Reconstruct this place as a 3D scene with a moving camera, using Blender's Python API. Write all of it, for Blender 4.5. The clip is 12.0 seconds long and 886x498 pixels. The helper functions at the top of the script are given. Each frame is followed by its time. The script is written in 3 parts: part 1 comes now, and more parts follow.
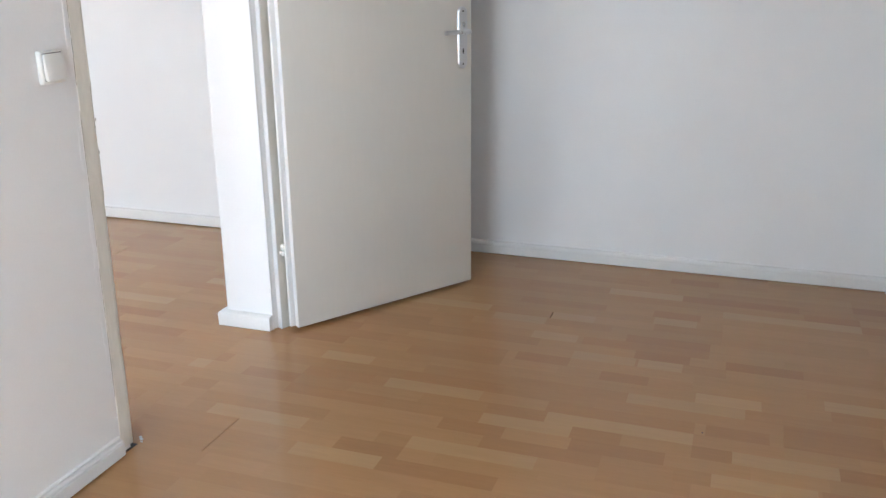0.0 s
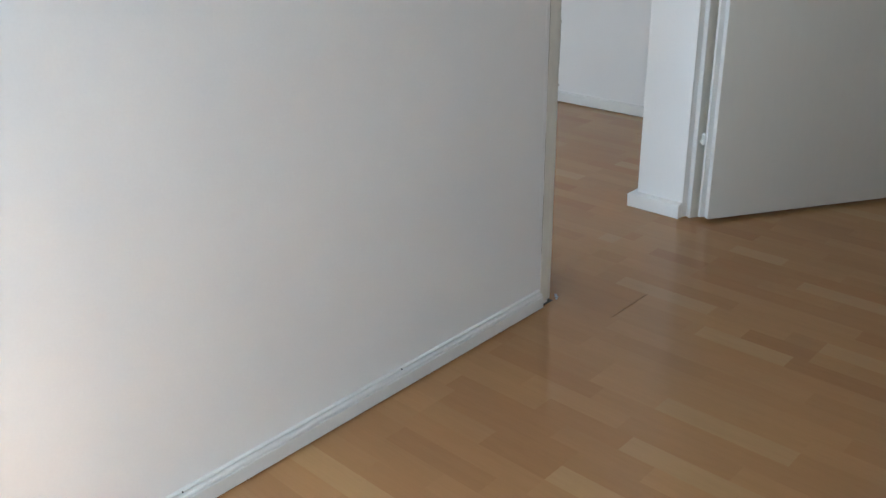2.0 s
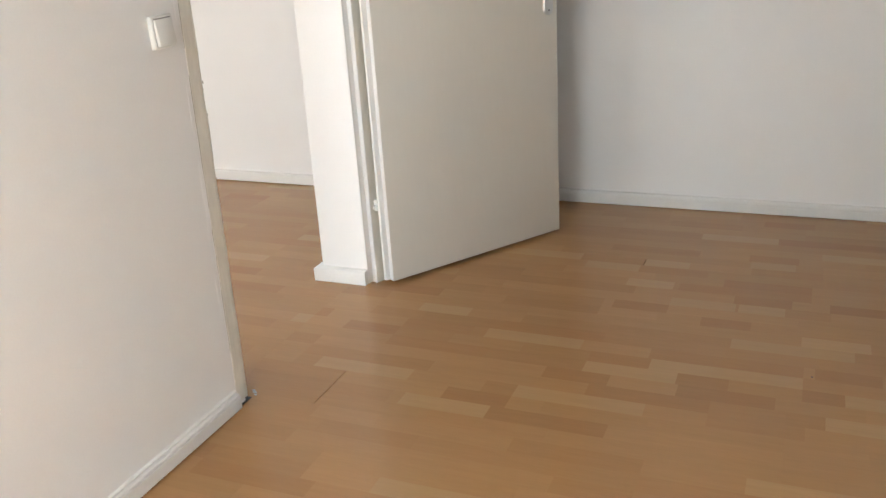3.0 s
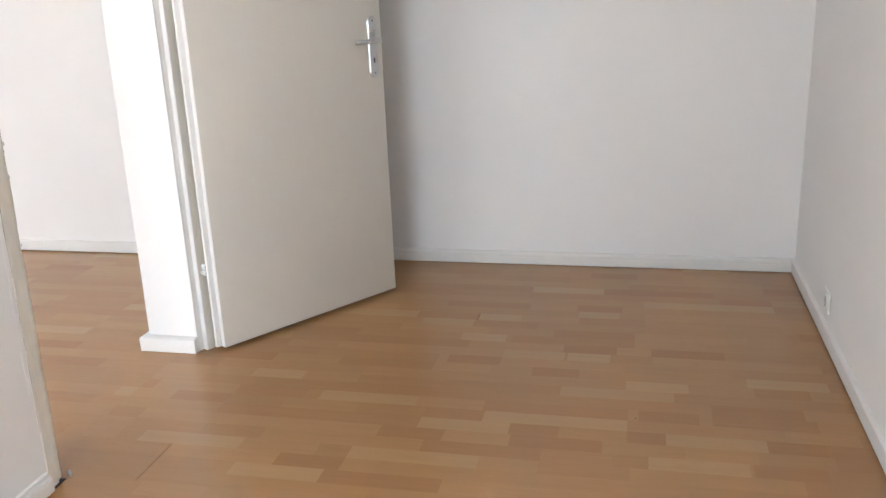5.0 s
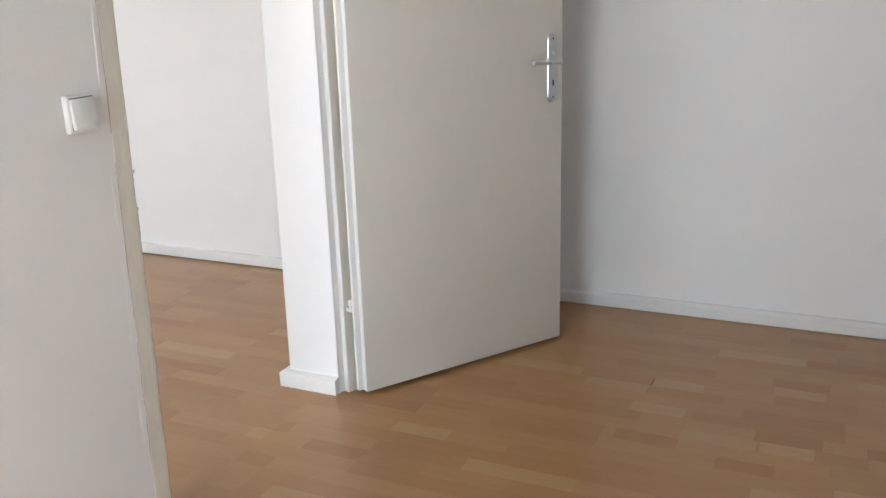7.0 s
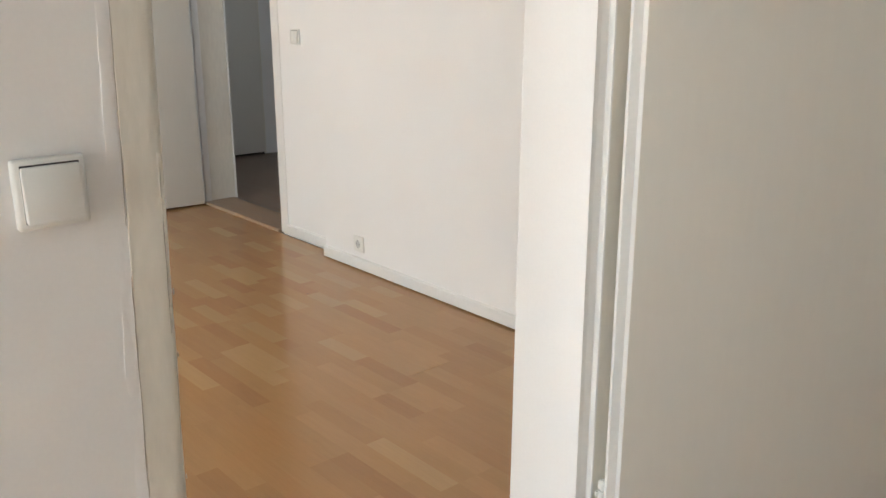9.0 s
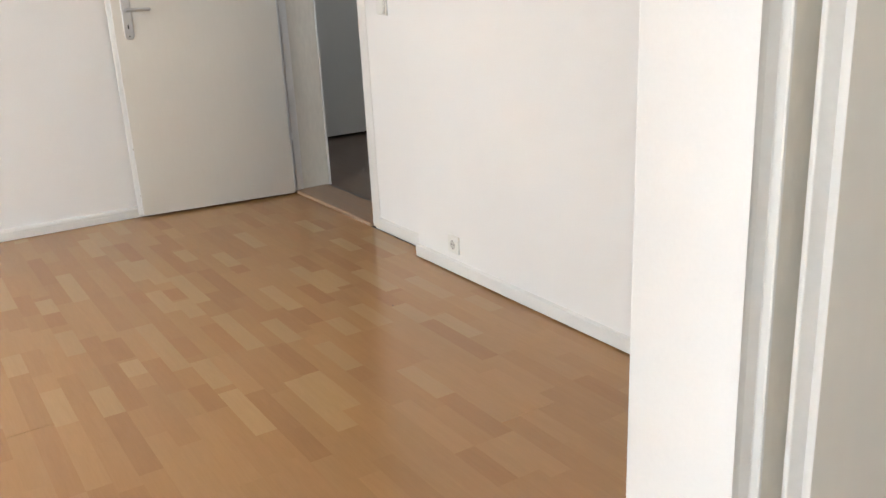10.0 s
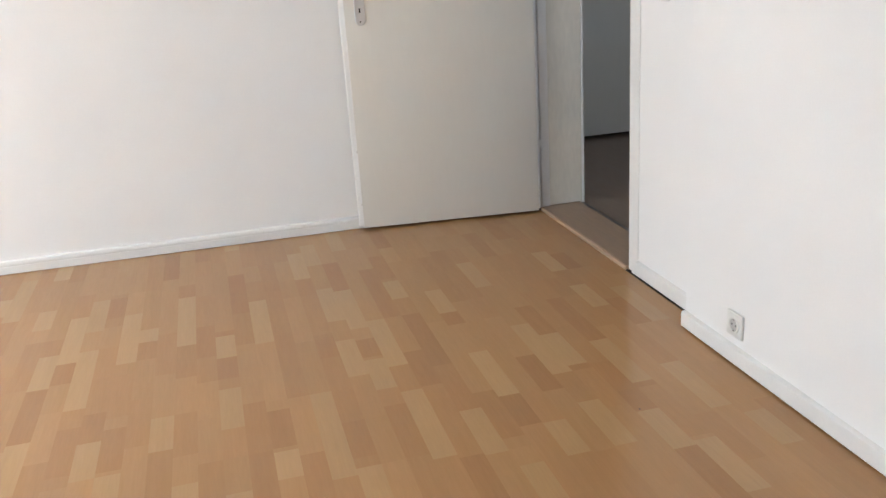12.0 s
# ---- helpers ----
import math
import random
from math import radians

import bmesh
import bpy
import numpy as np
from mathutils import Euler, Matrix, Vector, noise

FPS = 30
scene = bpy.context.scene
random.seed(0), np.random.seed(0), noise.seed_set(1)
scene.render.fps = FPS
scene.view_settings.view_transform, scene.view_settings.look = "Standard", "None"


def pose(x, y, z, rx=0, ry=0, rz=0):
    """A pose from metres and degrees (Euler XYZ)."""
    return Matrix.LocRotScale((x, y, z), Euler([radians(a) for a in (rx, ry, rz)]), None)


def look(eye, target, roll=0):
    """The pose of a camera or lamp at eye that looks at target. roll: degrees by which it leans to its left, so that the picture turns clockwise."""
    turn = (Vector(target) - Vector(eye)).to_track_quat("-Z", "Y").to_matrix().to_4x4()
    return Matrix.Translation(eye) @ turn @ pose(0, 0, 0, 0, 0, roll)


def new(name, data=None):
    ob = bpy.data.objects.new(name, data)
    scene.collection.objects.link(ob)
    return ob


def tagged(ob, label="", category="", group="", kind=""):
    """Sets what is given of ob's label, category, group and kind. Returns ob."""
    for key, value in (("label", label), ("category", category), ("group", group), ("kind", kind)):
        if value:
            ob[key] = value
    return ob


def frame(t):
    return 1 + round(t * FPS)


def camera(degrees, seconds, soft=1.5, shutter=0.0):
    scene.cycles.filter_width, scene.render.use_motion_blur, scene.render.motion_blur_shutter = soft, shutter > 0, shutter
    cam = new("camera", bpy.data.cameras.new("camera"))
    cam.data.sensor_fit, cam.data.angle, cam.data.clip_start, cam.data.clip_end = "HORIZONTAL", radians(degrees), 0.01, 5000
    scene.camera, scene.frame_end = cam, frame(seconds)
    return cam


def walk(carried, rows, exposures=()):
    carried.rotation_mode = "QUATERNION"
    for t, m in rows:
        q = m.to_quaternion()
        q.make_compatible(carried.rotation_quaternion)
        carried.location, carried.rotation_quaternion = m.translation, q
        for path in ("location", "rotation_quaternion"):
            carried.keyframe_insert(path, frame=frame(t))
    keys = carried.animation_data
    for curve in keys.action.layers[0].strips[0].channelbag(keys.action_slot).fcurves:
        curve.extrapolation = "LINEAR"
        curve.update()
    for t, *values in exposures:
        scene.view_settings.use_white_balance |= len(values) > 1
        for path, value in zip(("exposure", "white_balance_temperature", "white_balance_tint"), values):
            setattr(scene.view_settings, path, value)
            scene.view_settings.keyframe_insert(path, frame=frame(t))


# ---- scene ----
cam = camera(53.5, 12.0)
PATH = [
    (0, (1.616, -1.844, 1.339), (0.986, -0.051, 0.717), -0.6),
    (0.5, (1.576, -1.897, 1.327), (0.618, -0.284, 0.633), -0.2),
    (1, (1.542, -1.949, 1.294), (0.319, -0.574, 0.511), -1.3),
    (1.5, (1.503, -2.007, 1.302), (0.153, -0.792, 0.465), -2.1),
    (2, (1.485, -2.015, 1.299), (0.215, -0.703, 0.482), -1.6),
    (2.5, (1.493, -1.953, 1.31), (0.458, -0.42, 0.549), -3.1),
    (3, (1.503, -1.895, 1.348), (0.756, -0.186, 0.626), -3.7),
    (3.5, (1.535, -1.857, 1.326), (0.993, -0.048, 0.666), -3.5),
    (3.7, (1.55, -1.848, 1.336), (1.056, -0.022, 0.687), -3.0),
    (5.3, (1.582, -1.877, 1.318), (1.145, -0.018, 0.725), -2.4),
    (5.5, (1.596, -1.875, 1.326), (1.122, -0.023, 0.737), -2.2),
    (6, (1.628, -1.861, 1.319), (1.023, -0.035, 0.77), -1.7),
    (6.5, (1.58, -1.735, 1.327), (0.871, 0.05, 0.768), -1.4),
    (6.7, (1.533, -1.638, 1.34), (0.797, 0.133, 0.775), -1.7),
    (8.3, (1.186, -0.805, 1.317), (-0.008, 0.699, 0.758), -1.0),
    (8.5, (1.127, -0.692, 1.329), (-0.111, 0.78, 0.78), -1.4),
    (8.6, (1.095, -0.633, 1.327), (-0.179, 0.809, 0.78), -1.2),
    (9, (1.034, -0.415, 1.321), (-0.42, 0.84, 0.762), -0.1),
    (9.5, (0.839, -0.2005, 1.296), (-0.7014, 0.936, 0.72), -0.7),
    (10, (0.608, 0.048, 1.291), (-0.999, 1.061, 0.667), -2.9),
    (10.5, (0.421, 0.247, 1.282), (-1.332, 0.952, 0.627), -2.8),
    (11, (0.155, 0.352, 1.274), (-1.683, 0.869, 0.679), -4.1),
    (11.5, (-0.07, 0.451, 1.283), (-1.92, 0.9, 0.67), -5.0),
    (12, (-0.226, 0.547, 1.288), (-2.061, 1.006, 0.637), -3.8),
]
EXPOSURES = [(0.0, 3.50, 5750, 9), (0.5, 3.42, 5700, 7), (1.0, 2.87, 5500, 5), (1.5, 2.34, 5450, 4), (2.0, 2.58, 5550, 4), (2.5, 2.86, 5950, 7), (3.0, 3.40, 6550, 9), (3.5, 3.63, 6300, 10), (5.5, 3.55, 6100, 11), (6.0, 3.47, 5980, 10), (6.5, 3.42, 5950, 9), (8.5, 3.07, 6550, 9), (9.0, 3.17, 6600, 8), (9.5, 3.21, 6600, 9), (10.0, 3.35, 6450, 9), (10.5, 3.44, 6450, 9), (11.0, 3.41, 6250, 9), (12.0, 3.37, 6100, 9)]
walk(cam, [(t, look(eye, target, roll)) for t, eye, target, roll in PATH], EXPOSURES)

# ---- world, sun, window light ----
SUN_UP = 56.0
world = bpy.data.worlds.new("sky_world")
scene.world = world
world.use_nodes = True
sky = world.node_tree.nodes.new("ShaderNodeTexSky")
sky.sky_type, sky.sun_disc = "NISHITA", False
sky.sun_elevation, sky.sun_rotation = radians(SUN_UP), radians(180 - 4)
world.node_tree.links.new(sky.outputs[0], world.node_tree.nodes["Background"].inputs[0])
world.node_tree.nodes["Background"].inputs[1].default_value = 0.05

sun = new("sun", bpy.data.lights.new("sun", "SUN"))
sun.data.energy, sun.data.angle, sun.data.color = 3.0, radians(0.5), (1.0, 0.94, 0.85)
sun.matrix_world = look((0, 0, 0), (-0.04, 0.555, -0.832))


def window_light(x0, x1, z0, z1, y, watts, colour):
    lamp = new("window_light", bpy.data.lights.new("window_light", "AREA"))
    lamp.data.shape, lamp.data.size, lamp.data.size_y = "RECTANGLE", x1 - x0, z1 - z0
    lamp.data.energy, lamp.data.color = watts, colour
    lamp.matrix_world = look(((x0 + x1) / 2, y, (z0 + z1) / 2), ((x0 + x1) / 2, y + 1, (z0 + z1) / 2))
    return lamp


window_light(0.16, 1.10, 0.15, 2.35, -2.66, 3.3, (0.80, 0.915, 1.0))
window_light(-3.60, -1.20, 0.80, 2.20, -3.16, 9.4, (0.815, 0.92, 1.0))
# fill lamp added to brighten the hall; its source there is invented
window_light(-3.30, -2.70, 1.30, 2.00, 4.25, 0.75, (0.80, 0.88, 1.0)).matrix_world = look((-3.0, 4.25, 1.65), (-3.0, 3.25, 1.65))


# ---- materials ----
def material(name, colour, rough=0.5, metal=0.0, vary=0.04, scale=3.0, grain=60.0, bump=0.1, depth=0.002, stretch=(1, 1, 1), spread=0.0, source="", gloss=0.5, patch=0.0):
    """A painted, wooden or metal surface: broad and fine variation, fine relief, and for pieces a shade of their own."""
    m = bpy.data.materials.new(name)
    m.use_nodes = True
    nodes, links = m.node_tree.nodes, m.node_tree.links
    shader = nodes["Principled BSDF"]
    shader.inputs["Metallic"].default_value = metal
    shader.inputs["Specular IOR Level"].default_value = gloss
    geo = nodes.new("ShaderNodeNewGeometry")
    stretched = nodes.new("ShaderNodeVectorMath")
    stretched.operation = "MULTIPLY"
    stretched.inputs[1].default_value = stretch
    links.new(geo.outputs["Position"], stretched.inputs[0])
    place = stretched.outputs[0]
    own = None
    if source:
        if source == "object":
            own = nodes.new("ShaderNodeObjectInfo").outputs["Random"]
        else:
            own = geo.outputs["Random Per Island"]
        shift = nodes.new("ShaderNodeMath")
        shift.operation = "MULTIPLY"
        shift.inputs[1].default_value = 37.0
        links.new(own, shift.inputs[0])
        moved = nodes.new("ShaderNodeVectorMath")
        links.new(place, moved.inputs[0])
        links.new(shift.outputs[0], moved.inputs[1])
        place = moved.outputs[0]
    broad = nodes.new("ShaderNodeTexNoise")
    broad.inputs["Scale"].default_value, broad.inputs["Detail"].default_value = scale, 4
    fine = nodes.new("ShaderNodeTexNoise")
    fine.inputs["Scale"].default_value, fine.inputs["Detail"].default_value = grain, 3
    links.new(place, broad.inputs["Vector"])
    links.new(place, fine.inputs["Vector"])

    def mapped(socket, low, high):
        node = nodes.new("ShaderNodeMapRange")
        node.inputs["From Min"].default_value, node.inputs["From Max"].default_value = 0.25, 0.75
        node.inputs["To Min"].default_value, node.inputs["To Max"].default_value = low, high
        links.new(socket, node.inputs["Value"])
        return node.outputs["Result"]

    def times(a, b):
        node = nodes.new("ShaderNodeMath")
        node.operation = "MULTIPLY"
        links.new(a, node.inputs[0])
        links.new(b, node.inputs[1])
        return node.outputs[0]

    shade = times(mapped(broad.outputs["Fac"], 1 - vary, 1 + vary), mapped(fine.outputs["Fac"], 1 - vary * 0.8, 1 + vary * 0.8))
    if own is not None:
        tone = nodes.new("ShaderNodeMapRange")
        tone.inputs["To Min"].default_value, tone.inputs["To Max"].default_value = 1 - spread, 1 + spread
        links.new(own, tone.inputs["Value"])
        shade = times(shade, tone.outputs["Result"])
    tint = nodes.new("ShaderNodeVectorMath")
    tint.operation = "SCALE"
    tint.inputs[0].default_value = colour
    links.new(shade, tint.inputs["Scale"])
    links.new(tint.outputs[0], shader.inputs["Base Color"])
    if source:
        shader.inputs["Roughness"].default_value = rough
    else:
        links.new(mapped(broad.outputs["Fac"], rough * 0.88, min(1.0, rough * 1.12)), shader.inputs["Roughness"])
    if bump:
        relief = nodes.new("ShaderNodeBump")
        relief.inputs["Strength"].default_value, relief.inputs["Distance"].default_value = bump, depth
        links.new(fine.outputs["Fac"], relief.inputs["Height"])
        links.new(relief.outputs[0], shader.inputs["Normal"])
        if patch:       # hand-smoothed plaster: shallow swells the size of a palm
            swell = nodes.new("ShaderNodeTexNoise")
            swell.inputs["Scale"].default_value, swell.inputs["Detail"].default_value = 7.0, 2
            swell.inputs["Distortion"].default_value = 0.2
            links.new(place, swell.inputs["Vector"])
            uneven = nodes.new("ShaderNodeBump")
            uneven.inputs["Strength"].default_value, uneven.inputs["Distance"].default_value = 1.0, patch
            links.new(swell.outputs["Fac"], uneven.inputs["Height"])
            links.new(uneven.outputs[0], relief.inputs["Normal"])
    return m


WALL = material("white_wall_paint", (0.835, 0.82, 0.80), 0.85, vary=0.014, scale=2.6, grain=160, bump=0.07, depth=0.002, gloss=0.25, patch=0.0012)
CEILING = material("white_ceiling_paint", (0.82, 0.81, 0.79), 0.9, vary=0.01, scale=2, grain=150, bump=0.2, gloss=0.2)
TRIM = material("white_trim_lacquer", (0.765, 0.75, 0.72), 0.5, vary=0.025, scale=6, grain=90, bump=0.06, gloss=0.4)
CREAM = material("cream_door_lacquer", (0.67, 0.635, 0.57), 0.42, vary=0.012, scale=2.5, grain=70, bump=0.05, stretch=(1, 1, 0.15), gloss=0.4)
POST = material("aged_cream_frame_paint", (0.73, 0.69, 0.605), 0.5, vary=0.06, scale=7, grain=60, bump=0.25, depth=0.003, stretch=(1, 1, 0.3), gloss=0.4)
CHROME = material("satin_chrome", (0.66, 0.66, 0.66), 0.3, 1.0, vary=0.02, scale=20, grain=300, bump=0.02)
PLASTIC = material("white_switch_plastic", (0.78, 0.77, 0.73), 0.38, vary=0.012, scale=20, grain=200, bump=0.02)
# grey for the socket well's painted-in shade and for the plaster crumbs
SHADE_PLASTIC = material("grey_well_shade_and_crumb", (0.50, 0.50, 0.49), 0.45, vary=0.02, scale=20, grain=200, bump=0.02)
DARK = material("dark_gap", (0.03, 0.027, 0.025), 0.8, vary=0.1, scale=20, grain=100, bump=0.1)
METAL = material("dull_aluminium", (0.30, 0.28, 0.26), 0.5, 1.0, vary=0.04, scale=15, grain=120, bump=0.05)
HAIRLINE = material("dusty_hairline", (0.36, 0.31, 0.25), 0.9, vary=0.1, scale=30, grain=120, bump=0.0)
UNDERLAY = material("brown_underlay", (0.05, 0.035, 0.022), 0.9, vary=0.1, scale=10, grain=90, bump=0.1)
HALL_WOOD = material("dark_hall_laminate", (0.21, 0.145, 0.105), 0.35, vary=0.10, scale=2.0, grain=9, bump=0.03, stretch=(1, 9, 1), gloss=0.4)
THRESHOLD_WOOD = material("threshold_wood", (0.30, 0.20, 0.13), 0.4, vary=0.10, scale=3, grain=12, bump=0.05, stretch=(1, 9, 1))
NOSING = material("pale_nosing_wood", (0.41, 0.275, 0.18), 0.5, vary=0.10, scale=4, grain=20, bump=0.03, stretch=(1, 6, 1))
GLASS = bpy.data.materials.new("window_glass")
GLASS.use_nodes = True
GLASS.node_tree.nodes["Principled BSDF"].inputs["Transmission Weight"].default_value = 1.0
GLASS.node_tree.nodes["Principled BSDF"].inputs["Roughness"].default_value = 0.0

TONES = {"pale": (0.420, 0.247, 0.106), "honey": (0.394, 0.214, 0.088), "amber": (0.378, 0.200, 0.082), "red": (0.357, 0.184, 0.075)}
FLOOR_GLOSS = dict(rough=0.17, vary=0.032, scale=3.5, grain=14, bump=0.0, stretch=(1.0, 12, 1), spread=0.04, gloss=0.45)
STRIP = {k: material("laminate_" + k, c, source="object", **FLOOR_GLOSS) for k, c in TONES.items()}
STRIP_REST = {k: material("laminate_far_" + k, c, source="island", **FLOOR_GLOSS) for k, c in TONES.items()}


# ---- mesh helpers ----
def block(bm, x0, y0, z0, x1, y1, z1, bevel=0.0, steps=2):
    made = bmesh.ops.create_cube(bm, size=1, matrix=Matrix.Translation(((x0 + x1) / 2, (y0 + y1) / 2, (z0 + z1) / 2)) @ Matrix.Diagonal((abs(x1 - x0), abs(y1 - y0), abs(z1 - z0), 1)))
    if bevel:
        edges = {e for v in made["verts"] for e in v.link_edges}
        bmesh.ops.bevel(bm, geom=list(edges), offset=bevel, segments=steps, affect="EDGES", profile=0.5)
    return bm


def boxed(x0, y0, z0, x1, y1, z1, bevel=0.0, steps=2):
    return block(bmesh.new(), x0, y0, z0, x1, y1, z1, bevel, steps)


def prism(outline, z0, z1, rows=1):
    """An upright solid over a plan outline, counter-clockwise."""
    bm = bmesh.new()
    rings = [[bm.verts.new((x, y, z0 + (z1 - z0) * i / rows)) for x, y in outline] for i in range(rows + 1)]
    for low, high in zip(rings, rings[1:]):
        for i in range(len(low)):
            j = (i + 1) % len(low)
            bm.faces.new((low[i], low[j], high[j], high[i]))
    bm.faces.new(list(reversed(rings[0])))
    bm.faces.new(rings[-1])
    return bm


def swept(profile, path, close_ends=True):
    """A profile of (out, up) swept along a plan path of (x, y); out lies to the right of the way, and corners are mitred."""
    bm = bmesh.new()
    points = [Vector(p) for p in path]
    rings = []
    for i, p in enumerate(points):
        ways = []
        if i:
            ways.append((p - points[i - 1]).normalized())
        if i < len(points) - 1:
            ways.append((points[i + 1] - p).normalized())
        sides = [Vector((w.y, -w.x)) for w in ways]
        side = sides[0] if len(sides) == 1 else (sides[0] + sides[1]) / (1 + sides[0].dot(sides[1]))
        rings.append([bm.verts.new((p.x + side.x * o, p.y + side.y * o, u)) for o, u in profile])
    for a, b in zip(rings, rings[1:]):
        for k in range(len(profile)):
            n = (k + 1) % len(profile)
            bm.faces.new((a[k], b[k], b[n], a[n]))
    if close_ends:
        bm.faces.new(rings[0])
        bm.faces.new(list(reversed(rings[-1])))
    bmesh.ops.recalc_face_normals(bm, faces=bm.faces[:])
    return bm


def rod(bm, a, b, radius, sides=16, radius_b=None):
    a, b = Vector(a), Vector(b)
    turn = (b - a).to_track_quat("Z", "Y").to_matrix().to_4x4()
    bmesh.ops.create_cone(bm, cap_ends=True, segments=sides, radius1=radius, radius2=radius if radius_b is None else radius_b, depth=(b - a).length, matrix=Matrix.Translation((a + b) / 2) @ turn)
    return bm


def mesh_of(name, bm, mat, smooth=False):
    me = bpy.data.meshes.new(name)
    bm.to_mesh(me)
    bm.free()
    me.materials.append(mat)
    if smooth:
        me.shade_smooth()
        me.set_sharp_from_angle(angle=radians(35))
    return me


def thing(name, bm, mat, label, category, kind="", group="", smooth=False):
    ob = new(name, mesh_of(name, bm, mat, smooth))
    return tagged(ob, label, category, group, kind)


def empty(name, m, label, category, kind="", group=""):
    ob = new(name)
    ob.matrix_world = m
    return tagged(ob, label, category, group, kind)


def part(name, bm, mat, parent, label="", smooth=False):
    ob = new(name, mesh_of(name, bm, mat, smooth))
    ob.parent = parent
    return tagged(ob, label)


def structure(name, bm, mat, label, category, smooth=False):
    return thing(name, bm, mat, label, category, "structure", smooth=smooth)


# ---- the shell ----
HIGH = 2.52
AX, AY, BX = 2.237, 2.037, -4.400       # east wall, far wall, west wall of the second room
SOUTH, SOUTH_A = -3.10, -2.60            # window walls of the large and the small room
THICK = -0.235                          # dividing wall, second room's face
GAP0, GAP1 = 0.0, 0.880                 # the opening in the dividing wall
BWALL, BSTEP, BEDGE = 2.087, 2.006, -2.705
DOORHEAD = 2.03

structure("wall_divider_near", boxed(THICK, SOUTH - 0.3, -0.02, 0, GAP0 - 0.014, HIGH), WALL, "white painted plaster wall with a rounded worn corner", "wall")
bm = prism([(THICK, GAP1 + 0.005), (THICK + 0.0015, GAP1 + 0.0015), (THICK + 0.005, GAP1), (-0.0345, GAP1), (-0.0345, AY + 0.1), (THICK, AY + 0.1)], -0.02, HIGH, 16)
for v in bm.verts:
    if v.co.x < -0.2 and v.co.y < 1.0:      # the pier's corner leans back a little
        v.co.y += 0.010 * max(0.0, v.co.z) + 0.001 * min(1.0, max(0.0, v.co.z / 0.3))
block(bm, -0.034, 0.986, -0.02, 0, AY + 0.1, HIGH)
structure("wall_divider_far", bm, WALL, "white painted wall pier beside the open door", "wall")
structure("wall_divider_head", boxed(THICK, GAP0 - 0.03, DOORHEAD, 0, GAP1, HIGH), WALL, "white painted wall over the doorway", "wall")
structure("wall_north", boxed(0, AY, -0.02, AX, AY + 0.2, HIGH), WALL, "plain white painted end wall of the small room", "wall")
structure("wall_east", boxed(AX, SOUTH, -0.02, AX + 0.2, AY + 0.2, HIGH), WALL, "plain white painted side wall with a low socket", "wall")
WEST0, WEST1 = BX - 0.072, BX + 0.077      # the west wall runs slightly out of square
structure("wall_west", prism([(BX - 0.3, SOUTH), (WEST0, SOUTH), (WEST1, BWALL), (WEST1, BWALL + 0.205), (BX - 0.3, BWALL + 0.205)], -0.02, HIGH), WALL, "plain white painted wall behind the open door", "wall")
# the second room's far wall, with a shallow step and the hall doorway
HALL0, HALL1 = -4.237, -3.285
structure("wall_socket_side", boxed(BEDGE, BSTEP, -0.02, THICK, BWALL + 0.205, HIGH, 0.004, 2), WALL, "white painted wall standing slightly proud, with a socket", "wall")
structure("wall_switch_side", boxed(HALL1 + 0.02, BWALL, -0.02, BEDGE, BWALL + 0.205, HIGH), WALL, "white painted wall beside the hall doorway", "wall")
structure("wall_hall_corner", boxed(WEST1, BWALL, -0.02, HALL0 - 0.02, BWALL + 0.205, HIGH), WALL, "narrow white wall strip beside the hall doorway", "wall")
structure("wall_hall_head", boxed(HALL0 - 0.02, BWALL, DOORHEAD, HALL1 + 0.02, BWALL + 0.205, HIGH), WALL, "white painted wall over the hall doorway", "wall")
# the hall
HALLX, HALLY = -5.64, 4.2
structure("wall_hall_west_near", boxed(HALLX - 0.2, BWALL + 0.205, -0.02, HALLX, 2.43, HIGH), WALL, "dim white hall wall", "wall")
structure("wall_hall_west_far", boxed(HALLX - 0.2, 3.335, -0.02, HALLX, HALLY, HIGH), WALL, "dim white hall wall beside a door", "wall")
structure("wall_hall_west_head", boxed(HALLX - 0.2, 2.43, DOORHEAD, HALLX, 3.335, HIGH), WALL, "dim white hall wall over a door", "wall")
# end wall, out of view, with an opening added for the hall's fill lamp
bm = bmesh.new()
block(bm, HALLX - 0.2, HALLY, -0.02, -3.35, HALLY + 0.2, HIGH)
block(bm, -2.65, HALLY, -0.02, -2.3, HALLY + 0.2, HIGH)
block(bm, -3.35, HALLY, -0.02, -2.65, HALLY + 0.2, 1.25)
block(bm, -3.35, HALLY, 2.05, -2.65, HALLY + 0.2, HIGH)
structure("wall_hall_north", bm, WALL, "dim white hall end wall with an added, unseen light opening", "wall")
# unseen block, added so that no sky shines in round the hall door
structure("wall_hall_behind_door", boxed(HALLX - 0.28, 2.43, -0.02, HALLX - 0.2, 3.335, HIGH), WALL, "plain block added behind the hall door to shut out the sky", "wall")
structure("wall_hall_east", boxed(-2.5, BWALL + 0.205, -0.02, -2.3, HALLY, HIGH), WALL, "dim white hall side wall", "wall")
structure("wall_hall_south", boxed(HALLX - 0.2, BWALL + 0.005, -0.02, BX - 0.3, BWALL + 0.205, HIGH), WALL, "dim white hall wall", "wall")
structure("ceiling", boxed(HALLX - 0.2, SOUTH - 0.3, HIGH, AX + 0.2, HALLY + 0.2, HIGH + 0.15), CEILING, "plain white painted ceiling", "ceiling")


